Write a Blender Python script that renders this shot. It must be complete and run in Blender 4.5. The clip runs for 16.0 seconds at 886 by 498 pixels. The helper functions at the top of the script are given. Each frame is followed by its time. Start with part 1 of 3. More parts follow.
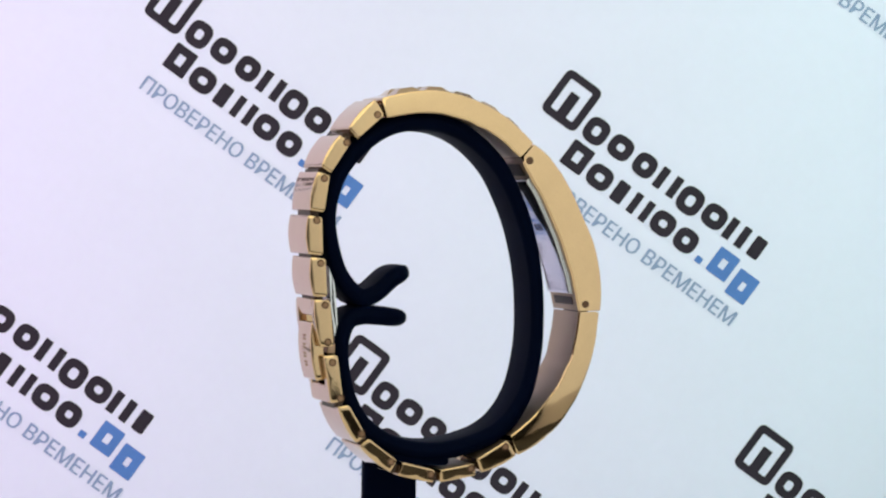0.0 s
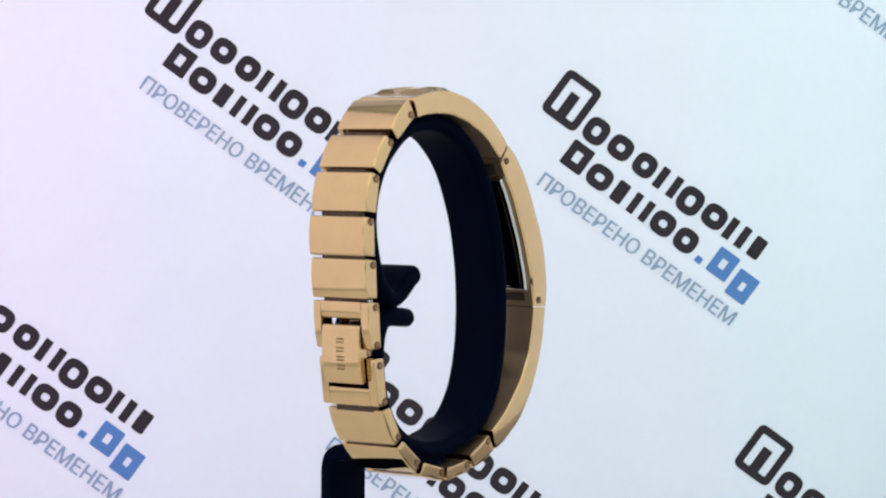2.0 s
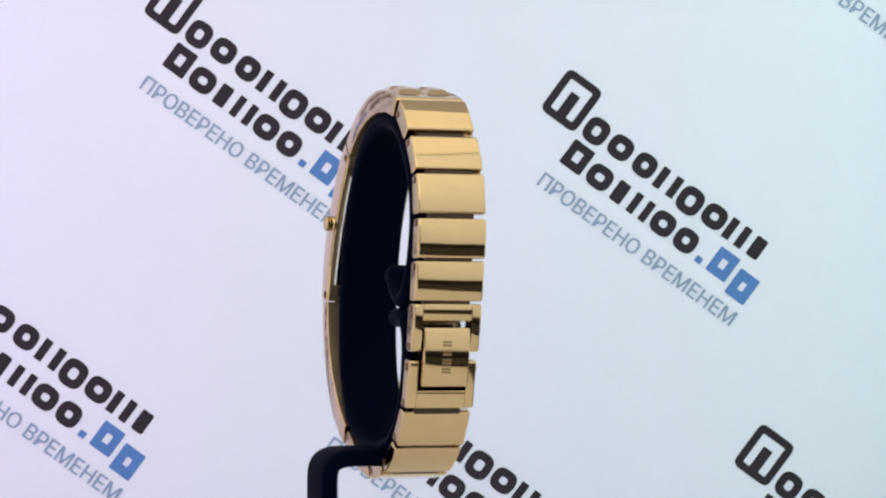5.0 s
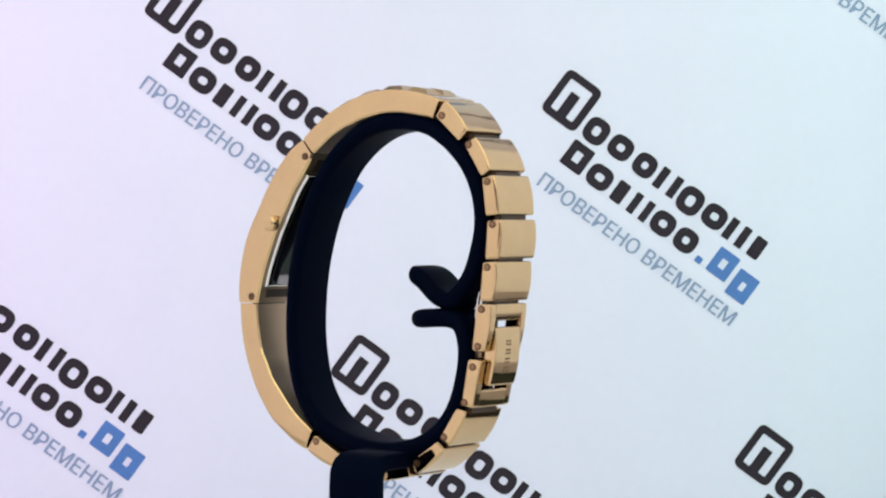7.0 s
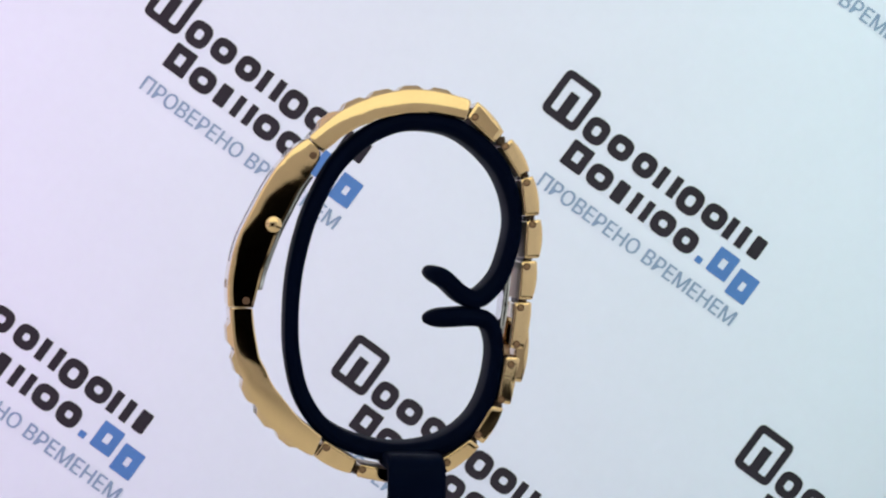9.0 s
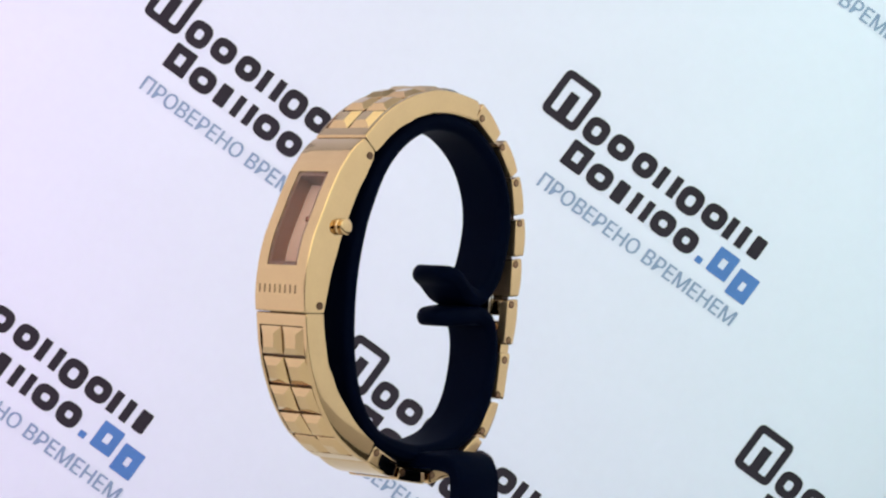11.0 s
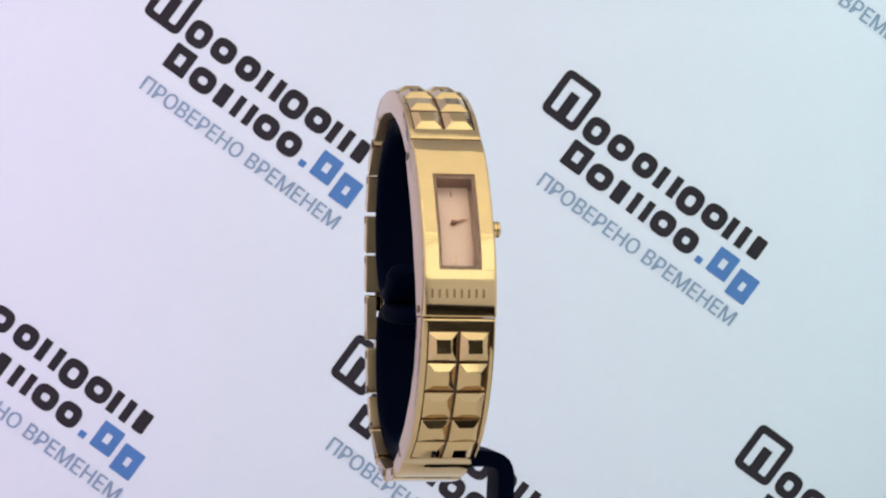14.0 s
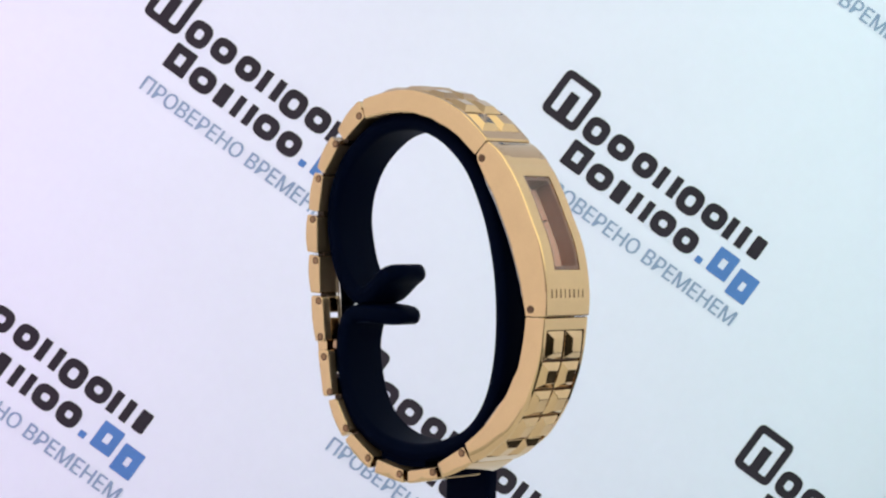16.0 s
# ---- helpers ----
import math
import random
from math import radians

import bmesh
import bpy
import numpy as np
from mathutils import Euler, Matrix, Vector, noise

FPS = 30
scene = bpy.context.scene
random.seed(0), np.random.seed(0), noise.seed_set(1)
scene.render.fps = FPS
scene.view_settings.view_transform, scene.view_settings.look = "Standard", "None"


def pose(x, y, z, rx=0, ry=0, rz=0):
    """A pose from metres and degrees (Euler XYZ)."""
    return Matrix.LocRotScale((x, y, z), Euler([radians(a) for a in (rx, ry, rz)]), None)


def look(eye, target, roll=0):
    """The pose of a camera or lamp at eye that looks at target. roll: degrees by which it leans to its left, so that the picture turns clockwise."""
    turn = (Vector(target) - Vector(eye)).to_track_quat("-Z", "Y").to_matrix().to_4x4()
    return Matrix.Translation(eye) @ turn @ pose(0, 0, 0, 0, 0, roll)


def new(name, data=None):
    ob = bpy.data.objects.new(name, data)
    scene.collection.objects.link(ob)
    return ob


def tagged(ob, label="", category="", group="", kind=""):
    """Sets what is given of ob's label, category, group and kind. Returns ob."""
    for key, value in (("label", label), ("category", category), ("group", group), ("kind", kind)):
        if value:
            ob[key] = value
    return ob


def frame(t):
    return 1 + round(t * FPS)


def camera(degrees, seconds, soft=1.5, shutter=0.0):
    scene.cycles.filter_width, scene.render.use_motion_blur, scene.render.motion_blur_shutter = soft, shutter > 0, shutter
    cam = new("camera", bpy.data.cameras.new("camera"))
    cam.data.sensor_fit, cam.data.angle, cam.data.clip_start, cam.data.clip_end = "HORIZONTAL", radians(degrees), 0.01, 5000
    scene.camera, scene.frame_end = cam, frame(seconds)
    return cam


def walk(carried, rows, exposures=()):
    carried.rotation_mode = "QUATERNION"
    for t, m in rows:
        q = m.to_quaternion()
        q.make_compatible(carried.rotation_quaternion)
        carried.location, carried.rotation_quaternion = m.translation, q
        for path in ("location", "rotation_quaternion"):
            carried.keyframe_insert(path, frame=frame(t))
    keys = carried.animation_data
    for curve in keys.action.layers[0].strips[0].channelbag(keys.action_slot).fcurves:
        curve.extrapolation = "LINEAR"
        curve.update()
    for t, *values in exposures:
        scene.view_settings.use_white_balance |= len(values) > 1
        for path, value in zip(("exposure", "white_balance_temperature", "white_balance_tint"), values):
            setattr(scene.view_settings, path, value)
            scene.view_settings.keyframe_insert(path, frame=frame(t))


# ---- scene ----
cam = camera(18.742, 16.0, soft=2.25)
EYE = pose(0, -0.44, 0.00377, 88.927, -1.165, -0.564)
EXPOSURES = ((0, -0.05), (1.5, 0.0), (2.5, -0.03), (3, -0.06), (3.5, -0.16), (4, -0.21), (4.6, -0.16), (6.5, -0.04), (7, -0.04), (9, -0.13), (11.5, 0.0), (12.6, -0.1), (13.5, -0.23), (14.5, -0.09), (16, -0.01))
walk(cam, [(0, EYE), (16, EYE)], EXPOSURES)

# ---------------------------------------------------------------- world and light
world = bpy.data.worlds.new("world")
scene.world = world
world.use_nodes = True
world.node_tree.nodes["Background"].inputs[0].default_value = (0.9, 0.95, 1.0, 1)
world.node_tree.nodes["Background"].inputs[1].default_value = 0.05


def area_lamp(name, eye, target, w, h, power, colour, spread=180):
    lamp = bpy.data.lights.new(name, "AREA")
    lamp.shape, lamp.size, lamp.size_y = "RECTANGLE", w, h
    lamp.energy, lamp.color, lamp.spread = power, colour, radians(spread)
    ob = new(name, lamp)
    ob.matrix_world = look(eye, target)
    return ob


# the light tent's soft panels: a key panel above the camera, the roof and the two sides
area_lamp("key_panel_light", (0, -0.308, 0.187), (0, 0.057, 0.015), 0.36, 0.232, 0.41, (0.92, 1.0, 0.66))
area_lamp("roof_panel_light", (0, -0.125, 0.295), (0, -0.125, 0), 0.36, 0.29, 0.32, (1.0, 1.0, 0.70))
area_lamp("side_panel_light", (-0.186, -0.146, 0.10), (0, -0.146, 0.10), 0.60, 0.36, 0.315, (1.0, 0.84, 1.0))
area_lamp("side_panel_light", (0.174, -0.146, 0.11), (0, -0.146, 0.11), 0.60, 0.34, 0.31, (0.86, 0.99, 0.97))
# narrow strips added to tint both edges of the printed board like lens shading
area_lamp("added_tint_light", (-0.176, 0.095, 0.02), (-0.05, 0.16, 0.0), 0.03, 0.24, 0.022, (1.0, 0.25, 1.0), 84)
area_lamp("added_tint_light", (0.170, 0.095, 0.02), (0.05, 0.16, 0.0), 0.03, 0.24, 0.020, (0.10, 1.0, 0.62), 84)


# ---------------------------------------------------------------- materials
def material(name, colour, rough=0.5, metal=0.0, grain=0.04, scale=900.0, wear=0.06, wear_scale=120.0, bump=0.0, warp=0.0, **more):
    m = bpy.data.materials.new(name)
    m.use_nodes = True
    nt = m.node_tree
    b = nt.nodes["Principled BSDF"]
    b.inputs["Metallic"].default_value = metal
    co = nt.nodes.new("ShaderNodeTexCoord")
    fine, broad = nt.nodes.new("ShaderNodeTexNoise"), nt.nodes.new("ShaderNodeTexNoise")
    fine.inputs["Scale"].default_value, broad.inputs["Scale"].default_value = scale, wear_scale
    fine.inputs["Detail"].default_value, broad.inputs["Detail"].default_value = 4, 5
    for n in (fine, broad):
        nt.links.new(co.outputs["Object"], n.inputs["Vector"])
    add = nt.nodes.new("ShaderNodeMath")
    add.operation = "MULTIPLY_ADD"
    nt.links.new(fine.outputs["Fac"], add.inputs[0])
    add.inputs[1].default_value = grain / max(wear, 1e-4)
    nt.links.new(broad.outputs["Fac"], add.inputs[2])
    ramp = nt.nodes.new("ShaderNodeMapRange")
    ramp.inputs["From Min"].default_value, ramp.inputs["From Max"].default_value = 0.3, 0.7 + grain / max(wear, 1e-4)
    ramp.inputs["To Min"].default_value, ramp.inputs["To Max"].default_value = 1 - wear - grain, 1 + wear
    nt.links.new(add.outputs[0], ramp.inputs["Value"])
    mul = nt.nodes.new("ShaderNodeVectorMath")
    mul.operation = "SCALE"
    mul.inputs[0].default_value = colour
    nt.links.new(ramp.outputs[0], mul.inputs["Scale"])
    nt.links.new(mul.outputs[0], b.inputs["Base Color"])
    rr = nt.nodes.new("ShaderNodeMapRange")
    rr.inputs["To Min"].default_value, rr.inputs["To Max"].default_value = rough * 0.8, rough * 1.2
    nt.links.new(broad.outputs["Fac"], rr.inputs["Value"])
    nt.links.new(rr.outputs[0], b.inputs["Roughness"])
    if bump:
        bp = nt.nodes.new("ShaderNodeBump")
        bp.inputs["Strength"].default_value, bp.inputs["Distance"].default_value = bump, 0.0001
        nt.links.new(fine.outputs["Fac"], bp.inputs["Height"])
        nt.links.new(bp.outputs[0], b.inputs["Normal"])
        if warp:                                   # slow unevenness of a polished face
            slow, wp = nt.nodes.new("ShaderNodeTexNoise"), nt.nodes.new("ShaderNodeBump")
            slow.inputs["Scale"].default_value, slow.inputs["Detail"].default_value = 190, 0.0
            wp.inputs["Distance"].default_value = warp
            nt.links.new(co.outputs["Object"], slow.inputs["Vector"])
            nt.links.new(slow.outputs["Fac"], wp.inputs["Height"])
            nt.links.new(wp.outputs[0], bp.inputs["Normal"])
    for k, v in more.items():
        b.inputs[k.replace("_", " ")].default_value = v
    return m


GOLD = material("polished_gold", (0.545, 0.375, 0.215), 0.045, 1.0, grain=0.03, scale=2500, wear=0.05, wear_scale=260, bump=0.02, warp=0.00002)
GOLD_DARK = material("gold_inner", (0.42, 0.27, 0.18), 0.3, 1.0, scale=2500)
ROSE = material("rose_dial", (0.95, 0.60, 0.53), 0.4, 0.3, grain=0.02, scale=3000, wear=0.03)
STEEL = material("brushed_steel", (0.58, 0.58, 0.60), 0.07, 1.0, scale=2200)
COPPER = material("red_copper", (0.42, 0.16, 0.11), 0.25, 1.0, scale=2500)
PIN_SHADE = material("pin_hole_shade", (0.10, 0.05, 0.03), 0.5, 0.6)
GOLD_SATIN = material("satin_gold_inside", (0.36, 0.26, 0.185), 0.45, 1.0, grain=0.06, scale=2500, wear=0.08, wear_scale=300, bump=0.05)
LINING_SHADE = material("shaded_gold_lining", (0.25, 0.13, 0.10), 0.3, 0.7)
# near black that paints the shade in gaps between parts
GAP_SHADE = material("painted_gap_shade", (0.05, 0.03, 0.022), 0.5, 0.5)
BED_SHADE = material("stud_gap_shade", (0.06, 0.026, 0.018), 0.5, 0.2)
PIN_HEAD = material("pin_head", (0.26, 0.15, 0.09), 0.35, 1.0)
ENGRAVE = material("engraved_bar", (0.24, 0.15, 0.08), 0.55, 0.7)
RUBBER = material("navy_plastic", (0.0005, 0.0018, 0.0090), 0.55, 0.0, grain=0.1, scale=1800, wear=0.12, wear_scale=90, bump=0.12, Specular_IOR_Level=0.012)
PAPER = material("printed_white_board", (0.705, 0.722, 0.922), 0.8, 0.0, grain=0.015, scale=420, wear=0.02, wear_scale=60)
INK = material("dark_ink", (0.030, 0.024, 0.036), 0.7, 0.0, grain=0.1, scale=600, wear=0.15, wear_scale=60, Specular_IOR_Level=0.12)
INK_BLUE = material("blue_ink", (0.065, 0.18, 0.52), 0.6, 0.0, grain=0.08, scale=600, wear=0.08)
INK_PALE = material("pale_blue_ink", (0.25, 0.33, 0.55), 0.6, 0.0, grain=0.08, scale=600, wear=0.08)
CLOTH = material("white_tent_cloth", (0.80, 0.80, 0.80), 0.9, 0.0, grain=0.05, scale=1500, wear=0.04, wear_scale=12, bump=0.2)
BROWN_CARD = material("added_brown_card", (0.085, 0.05, 0.035), 0.8)
DARK_ROOM = material("dark_room_wall", (0.02, 0.018, 0.016), 0.8)
GLASS = bpy.data.materials.new("crystal_glass")
GLASS.use_nodes = True
_g = GLASS.node_tree.nodes["Principled BSDF"]
_g.inputs["Transmission Weight"].default_value, _g.inputs["Roughness"].default_value, _g.inputs["IOR"].default_value = 1.0, 0.01, 1.22

MM = 0.001


# ---------------------------------------------------------------- mesh helpers (millimetres in, metres out)
def part(name, bm, mat, parent=None, label="", sharp=40, flat=True):
    bmesh.ops.recalc_face_normals(bm, faces=bm.faces[:])
    bmesh.ops.scale(bm, vec=(MM, MM, MM), verts=bm.verts[:])
    me = bpy.data.meshes.new(name)
    bm.to_mesh(me)
    bm.free()
    for m in (mat if isinstance(mat, (list, tuple)) else [mat]):
        me.materials.append(m)
    for p in me.polygons:
        p.use_smooth = True
    me.set_sharp_from_angle(angle=radians(sharp))
    ob = new(name, me)
    if flat:
        mod = ob.modifiers.new("normals", "WEIGHTED_NORMAL")
        mod.keep_sharp, mod.weight = True, 80
    if parent:
        ob.parent = parent
    if label:
        ob["label"] = label
    return ob


def again(ob, m, parent):
    """Another piece on the same mesh."""
    o = new(ob.name.split(".")[0], ob.data)
    o.parent = parent
    o.matrix_basis = m
    return o


def spline(points, n):
    """n points evenly spread along a smooth curve through the control points."""
    P = [np.array(p, float) for p in points]
    P = [2 * P[0] - P[1]] + P + [2 * P[-1] - P[-2]]
    out = []
    for i in range(1, len(P) - 2):
        a, b, c, d = P[i - 1:i + 3]
        for k in range(16):
            t = k / 16
            out.append(0.5 * (2 * b + (c - a) * t + (2 * a - 5 * b + 4 * c - d) * t * t + (3 * b - a - 3 * c + d) * t ** 3))
    out.append(P[-2])
    out = np.array(out)
    s = np.concatenate([[0], np.cumsum(np.linalg.norm(np.diff(out, axis=0), axis=1))])
    u = np.linspace(0, s[-1], n)
    return np.stack([np.interp(u, s, out[:, k]) for k in range(out.shape[1])], 1)


def loft(rings, closed=False):
    bm = bmesh.new()
    vs = [[bm.verts.new(p) for p in r] for r in rings]
    m = len(vs[0])
    for a, b in zip(vs, vs[1:] + ([vs[0]] if closed else [])):
        for i in range(m):
            bm.faces.new((a[i], a[(i + 1) % m], b[(i + 1) % m], b[i]))
    if not closed:
        bm.faces.new(vs[0])
        bm.faces.new(vs[-1])
    return bm


def rounded(poly, r, seg=3):
    """Polygon with its corners rounded by r."""
    out, n = [], len(poly)
    for i in range(n):
        p, a, b = (np.array(poly[j % n], float) for j in (i, i - 1, i + 1))
        ra = min(r, 0.45 * np.linalg.norm(a - p), 0.45 * np.linalg.norm(b - p))
        u, v = p + (a - p) / np.linalg.norm(a - p) * ra, p + (b - p) / np.linalg.norm(b - p) * ra
        for k in range(seg + 1):
            t = k / seg
            out.append((1 - t) ** 2 * u + 2 * t * (1 - t) * p + t * t * v)
    return out


def bar_x(poly, x0, x1, rim=0.2, r=0.5, bulge=0.0, taper=0.0):
    """A bar along x whose section is a polygon in (y, z), with rounded corners and rims. bulge: how far the first side swells.
    taper: by how much the ends lean in towards the first side."""
    c = np.mean(poly, axis=0)
    full = rounded(poly, r)
    if bulge:
        a, b = full[3], full[4]
        n = np.array([(b - a)[1], -(b - a)[0]])
        n = n / np.linalg.norm(n)
        n = n if n.dot((a + b) / 2 - c) > 0 else -n
        arc = [a + (b - a) * t + n * bulge * 4 * t * (1 - t) for t in np.linspace(0, 1, 9)[1:-1]]
        full = full[:4] + arc + full[4:]
    def inset(e):
        return [c + (p - c) * (1 - e / max(np.linalg.norm(p - c), 0.5)) for p in full]
    r0, r1 = rim if isinstance(rim, tuple) else (rim, rim)
    d0, d1 = (0.035 if r0 > 0.15 else 0.0), (0.035 if r1 > 0.15 else 0.0)
    row = [(x0 - d0, inset(r0 + 0.8)), (x0 - 0.7 * d0, inset(r0 + 0.35)), (x0, inset(r0)), (x0 + 0.3 * r0, inset(0.3 * r0)), (x0 + r0, full), (x1 - r1, full), (x1 - 0.3 * r1, inset(0.3 * r1)), (x1, inset(r1)), (x1 + 0.7 * d1, inset(r1 + 0.35)), (x1 + d1, inset(r1 + 0.8))]
    out = np.array(poly[0], float) + poly[1] - poly[2] - poly[3]
    out = out / np.linalg.norm(out) * taper
    return loft([[(x - math.copysign(1, x - (x0 + x1) / 2) * (p - c).dot(out), p[0], p[1]) for p in ring] for x, ring in row])


def box(x0, x1, y0, y1, z0, z1, bevel=0.0):
    bm = bmesh.new()
    bmesh.ops.create_cube(bm, size=1)
    for v in bm.verts:
        v.co = Vector(((x0 + x1) / 2 + v.co.x * (x1 - x0), (y0 + y1) / 2 + v.co.y * (y1 - y0), (z0 + z1) / 2 + v.co.z * (z1 - z0)))
    if bevel:
        bmesh.ops.bevel(bm, geom=bm.edges[:], offset=bevel, segments=2, affect="EDGES", profile=0.5)
    return bm


def lathe_x(profile, n=20):
    """Turned body about the x axis; profile: (x, radius)."""
    return loft([[(x, r * math.cos(2 * math.pi * k / n), r * math.sin(2 * math.pi * k / n)) for k in range(n)] for x, r in profile])


# ---------------------------------------------------------------- the tent
def room_box(name, x0, x1, y0, y1, z0, z1, mat, label):
    ob = part(name, box(x0, x1, y0, y1, z0, z1), mat)
    return tagged(ob, label, name.split("_")[0], kind="structure")


room_box("floor", -210, 210, -1000, 200, -110, -90, CLOTH, "white cloth table surface under the stand")
room_box("ceiling", -210, 210, -480, 200, 300, 320, CLOTH, "white cloth roof of the light tent")
room_box("wall_west", -210, -190, -480, 200, -90, 300, CLOTH, "white cloth side of the light tent")
room_box("wall_east", 190, 210, -480, 200, -90, 300, CLOTH, "white cloth side of the light tent")
room_box("wall_north", -190, 190, 180, 200, -90, 300, CLOTH, "white cloth back of the light tent")
# two unseen dark blocks, added only to darken reflections in the gold
tagged(part("baseboard", box(170, 190, -460, -180, -83, -60, 2), DARK_ROOM), "unseen dark block added for reflections at the front corner", "baseboard", kind="structure")
tagged(part("baseboard", box(118, 190, -460, 160, -90, -83, 2), DARK_ROOM), "unseen dark strip added for reflections low along the side", "baseboard", kind="structure")
# unseen brown card, added to reflect as a dark band in the links
tagged(part("trim", box(-184, -177, -272, -172, -6, 44, 1), BROWN_CARD), "unseen brown card added for a dark reflected band", "trim", kind="structure")
HOLE = (-80, 92, -75, 48)
front = new("wall_south", None)
tagged(front, "white cloth front of the tent with a camera opening", "wall", kind="structure")
for x0, x1, z0, z1 in ((-190, HOLE[0], -90, 300), (HOLE[1], 190, -90, 300), (HOLE[0], HOLE[1], -90, HOLE[2]), (HOLE[0], HOLE[1], HOLE[3], 300)):
    part("panel", box(x0, x1, -480, -465, z0, z1), CLOTH, front)
dark = new("wall_dark_room", None)
tagged(dark, "dark unlit room wall behind the camera", "wall", kind="structure")
for b in ((-210, 210, -1000, -980, -90, 300), (-210, -190, -980, -480, -90, 300), (190, 210, -980, -480, -90, 300), (-210, 210, -980, -480, 300, 320), (-190, 190, -980, -482, -89, -85)):
    part("panel", box(*b), DARK_ROOM, dark)

# ---------------------------------------------------------------- printed backdrop
BOARD_Y = 160.0
backdrop = part("backdrop", box(-188, 188, BOARD_Y, BOARD_Y + 3, -90, 290), PAPER)
tagged(backdrop, "white printed board with slanted rows of dark and blue marks", "backdrop", kind="structure")
UNIT = 0.12643                                     # millimetres on the board for one unit of the layout
TURN = -35.1
LOGOS = [(26.68, 7.35, 1.00), (-62.40, 27.09, 1.00), (-19.32, -52.76, 1.00), (71.50, -71.18, 1.00), (-111.46, -33.94, 1.03), (69.64, 65.76, 1.00)]   # feet of the slogans on the board, and their size
for i in range(-3, 4):                             # the same rows go on over the rest of the board
    for j in range(-3, 6):
        x, z = 26.68 + 89.9 * i + 44.6 * j, 7.35 - 19.1 * i + 59.3 * j
        if -200 < x < -176:
            x, z = -176.0, z - 0.7 * (-176 - x)
        if -177 < x < 130 and -58 < z < 270 and min(math.hypot(x - q[0], z - q[1]) for q in LOGOS) > 30:
            LOGOS.append((x, z, 1.0))


def flat_rings(shapes, y):
    """Flat print: each shape is an outline, or an outline and a hole with as many points."""
    bm = bmesh.new()
    for outer, inner in shapes:
        a = [bm.verts.new((p[0] * UNIT, y, p[1] * UNIT)) for p in outer]
        if inner is None:
            bm.faces.new(a)
            continue
        b = [bm.verts.new((p[0] * UNIT, y, p[1] * UNIT)) for p in inner]
        for i in range(len(a)):
            j = (i + 1) % len(a)
            bm.faces.new((a[i], a[j], b[j], b[i]))
    return bm


def rect(u0, u1, v0, v1, r):
    return rounded([(u0, v0), (u1, v0), (u1, v1), (u0, v1)], r, 5)


def ring(u, v, w, h, stroke, r=0.48):
    return (rect(u - w / 2, u + w / 2, v - h / 2, v + h / 2, r * min(w, h)),
            rect(u - w / 2 + stroke, u + w / 2 - stroke, v - h / 2 + stroke, v + h / 2 - stroke, r * (min(w, h) - 2 * stroke)))


def slotted(u, v, w, h, sw, sh):
    return (rect(u - w / 2, u + w / 2, v - h / 2, v + h / 2, 3), rect(u - sw / 2, u + sw / 2, v - sh / 2, v + sh / 2, 1.5))


def bars(u, v, w, h, stroke):
    return [(rect(u - w / 2, u - w / 2 + stroke, v - h / 2, v + h / 2, 1.5), None), (rect(u + w / 2 - stroke, u + w / 2, v - h / 2, v + h / 2, 1.5), None)]


PRINT_Y = -0.05
icon = [(rect(-75, 0, 112, 202, 14), rect(-61, -14, 126, 188, 3)), (rect(-47, -28, 125, 170, 1), None)]
line_one = [ring(30, 139, 44, 48, 15), ring(82, 141, 45, 43, 15), ring(135, 141, 42, 43, 15), *bars(186, 141, 44, 41, 15),
            ring(237, 138, 46, 50, 15), ring(288, 141, 45, 43, 15), *bars(337, 141, 42, 41, 15), (rect(370, 393, 121, 161, 4), None)]
line_two = [slotted(30, 82, 44, 50, 14, 20), ring(83, 77, 47, 43, 15), (rect(116, 139, 57, 97, 4), None), *bars(173, 77, 40, 40, 14),
            ring(222, 77, 45, 43, 15), ring(272, 77, 43, 43, 15)]
line_blue = [(rect(304, 317, 57, 69, 2), None), slotted(350, 82, 42, 50, 12, 18), slotted(401, 70, 42, 52, 10, 16)]
meshes = [("printed_icon", icon, INK, "dark rounded square mark with a bar inside"), ("printed_marks", line_one, INK, "row of bold dark printed shapes"),
          ("printed_marks", line_two, INK, "row of bold dark printed shapes"), ("printed_marks_blue", line_blue, INK_BLUE, "bold blue printed shapes")]
first = [(part(n, flat_rings(s, PRINT_Y), m, backdrop, lab, flat=False), lab) for n, s, m, lab in meshes]

text = bpy.data.curves.new("slogan", "FONT")
text.body = "ПРОВЕРЕНО ВРЕМЕНЕМ"
probe = new("slogan", text)
bpy.context.view_layer.update()
mesh = bpy.data.meshes.new_from_object(probe.evaluated_get(bpy.context.evaluated_depsgraph_get()))
bpy.data.objects.remove(probe)
xs = [v.co.x for v in mesh.vertices]
ys = [v.co.y for v in mesh.vertices]
for v in mesh.vertices:
    v.co = Vector(((v.co.x - min(xs)) / (max(xs) - min(xs)) * 423 * UNIT * MM, PRINT_Y * MM, v.co.y / max(ys) * 28 * UNIT * MM))
glyphs = [tuple(v.co) for v in mesh.vertices]
faces = [tuple(p.vertices) for p in mesh.polygons]
bold, bold_faces = [], []
for layer, shift in enumerate((-0.6, 0.0, 0.6)):
    bold += [(x + shift * UNIT * MM, y - 0.03 * layer * MM, z + 0.5 * shift * UNIT * MM) for x, y, z in glyphs]
    bold_faces += [tuple(k + layer * len(glyphs) for k in f) for f in faces]
mesh = bpy.data.meshes.new("slogan")
mesh.from_pydata(bold, [], bold_faces)
mesh.materials.clear()
mesh.materials.append(INK_PALE)
slogan = new("printed_slogan", mesh)
slogan.parent = backdrop
first.append((slogan, "pale blue printed slogan"))
fresh = True
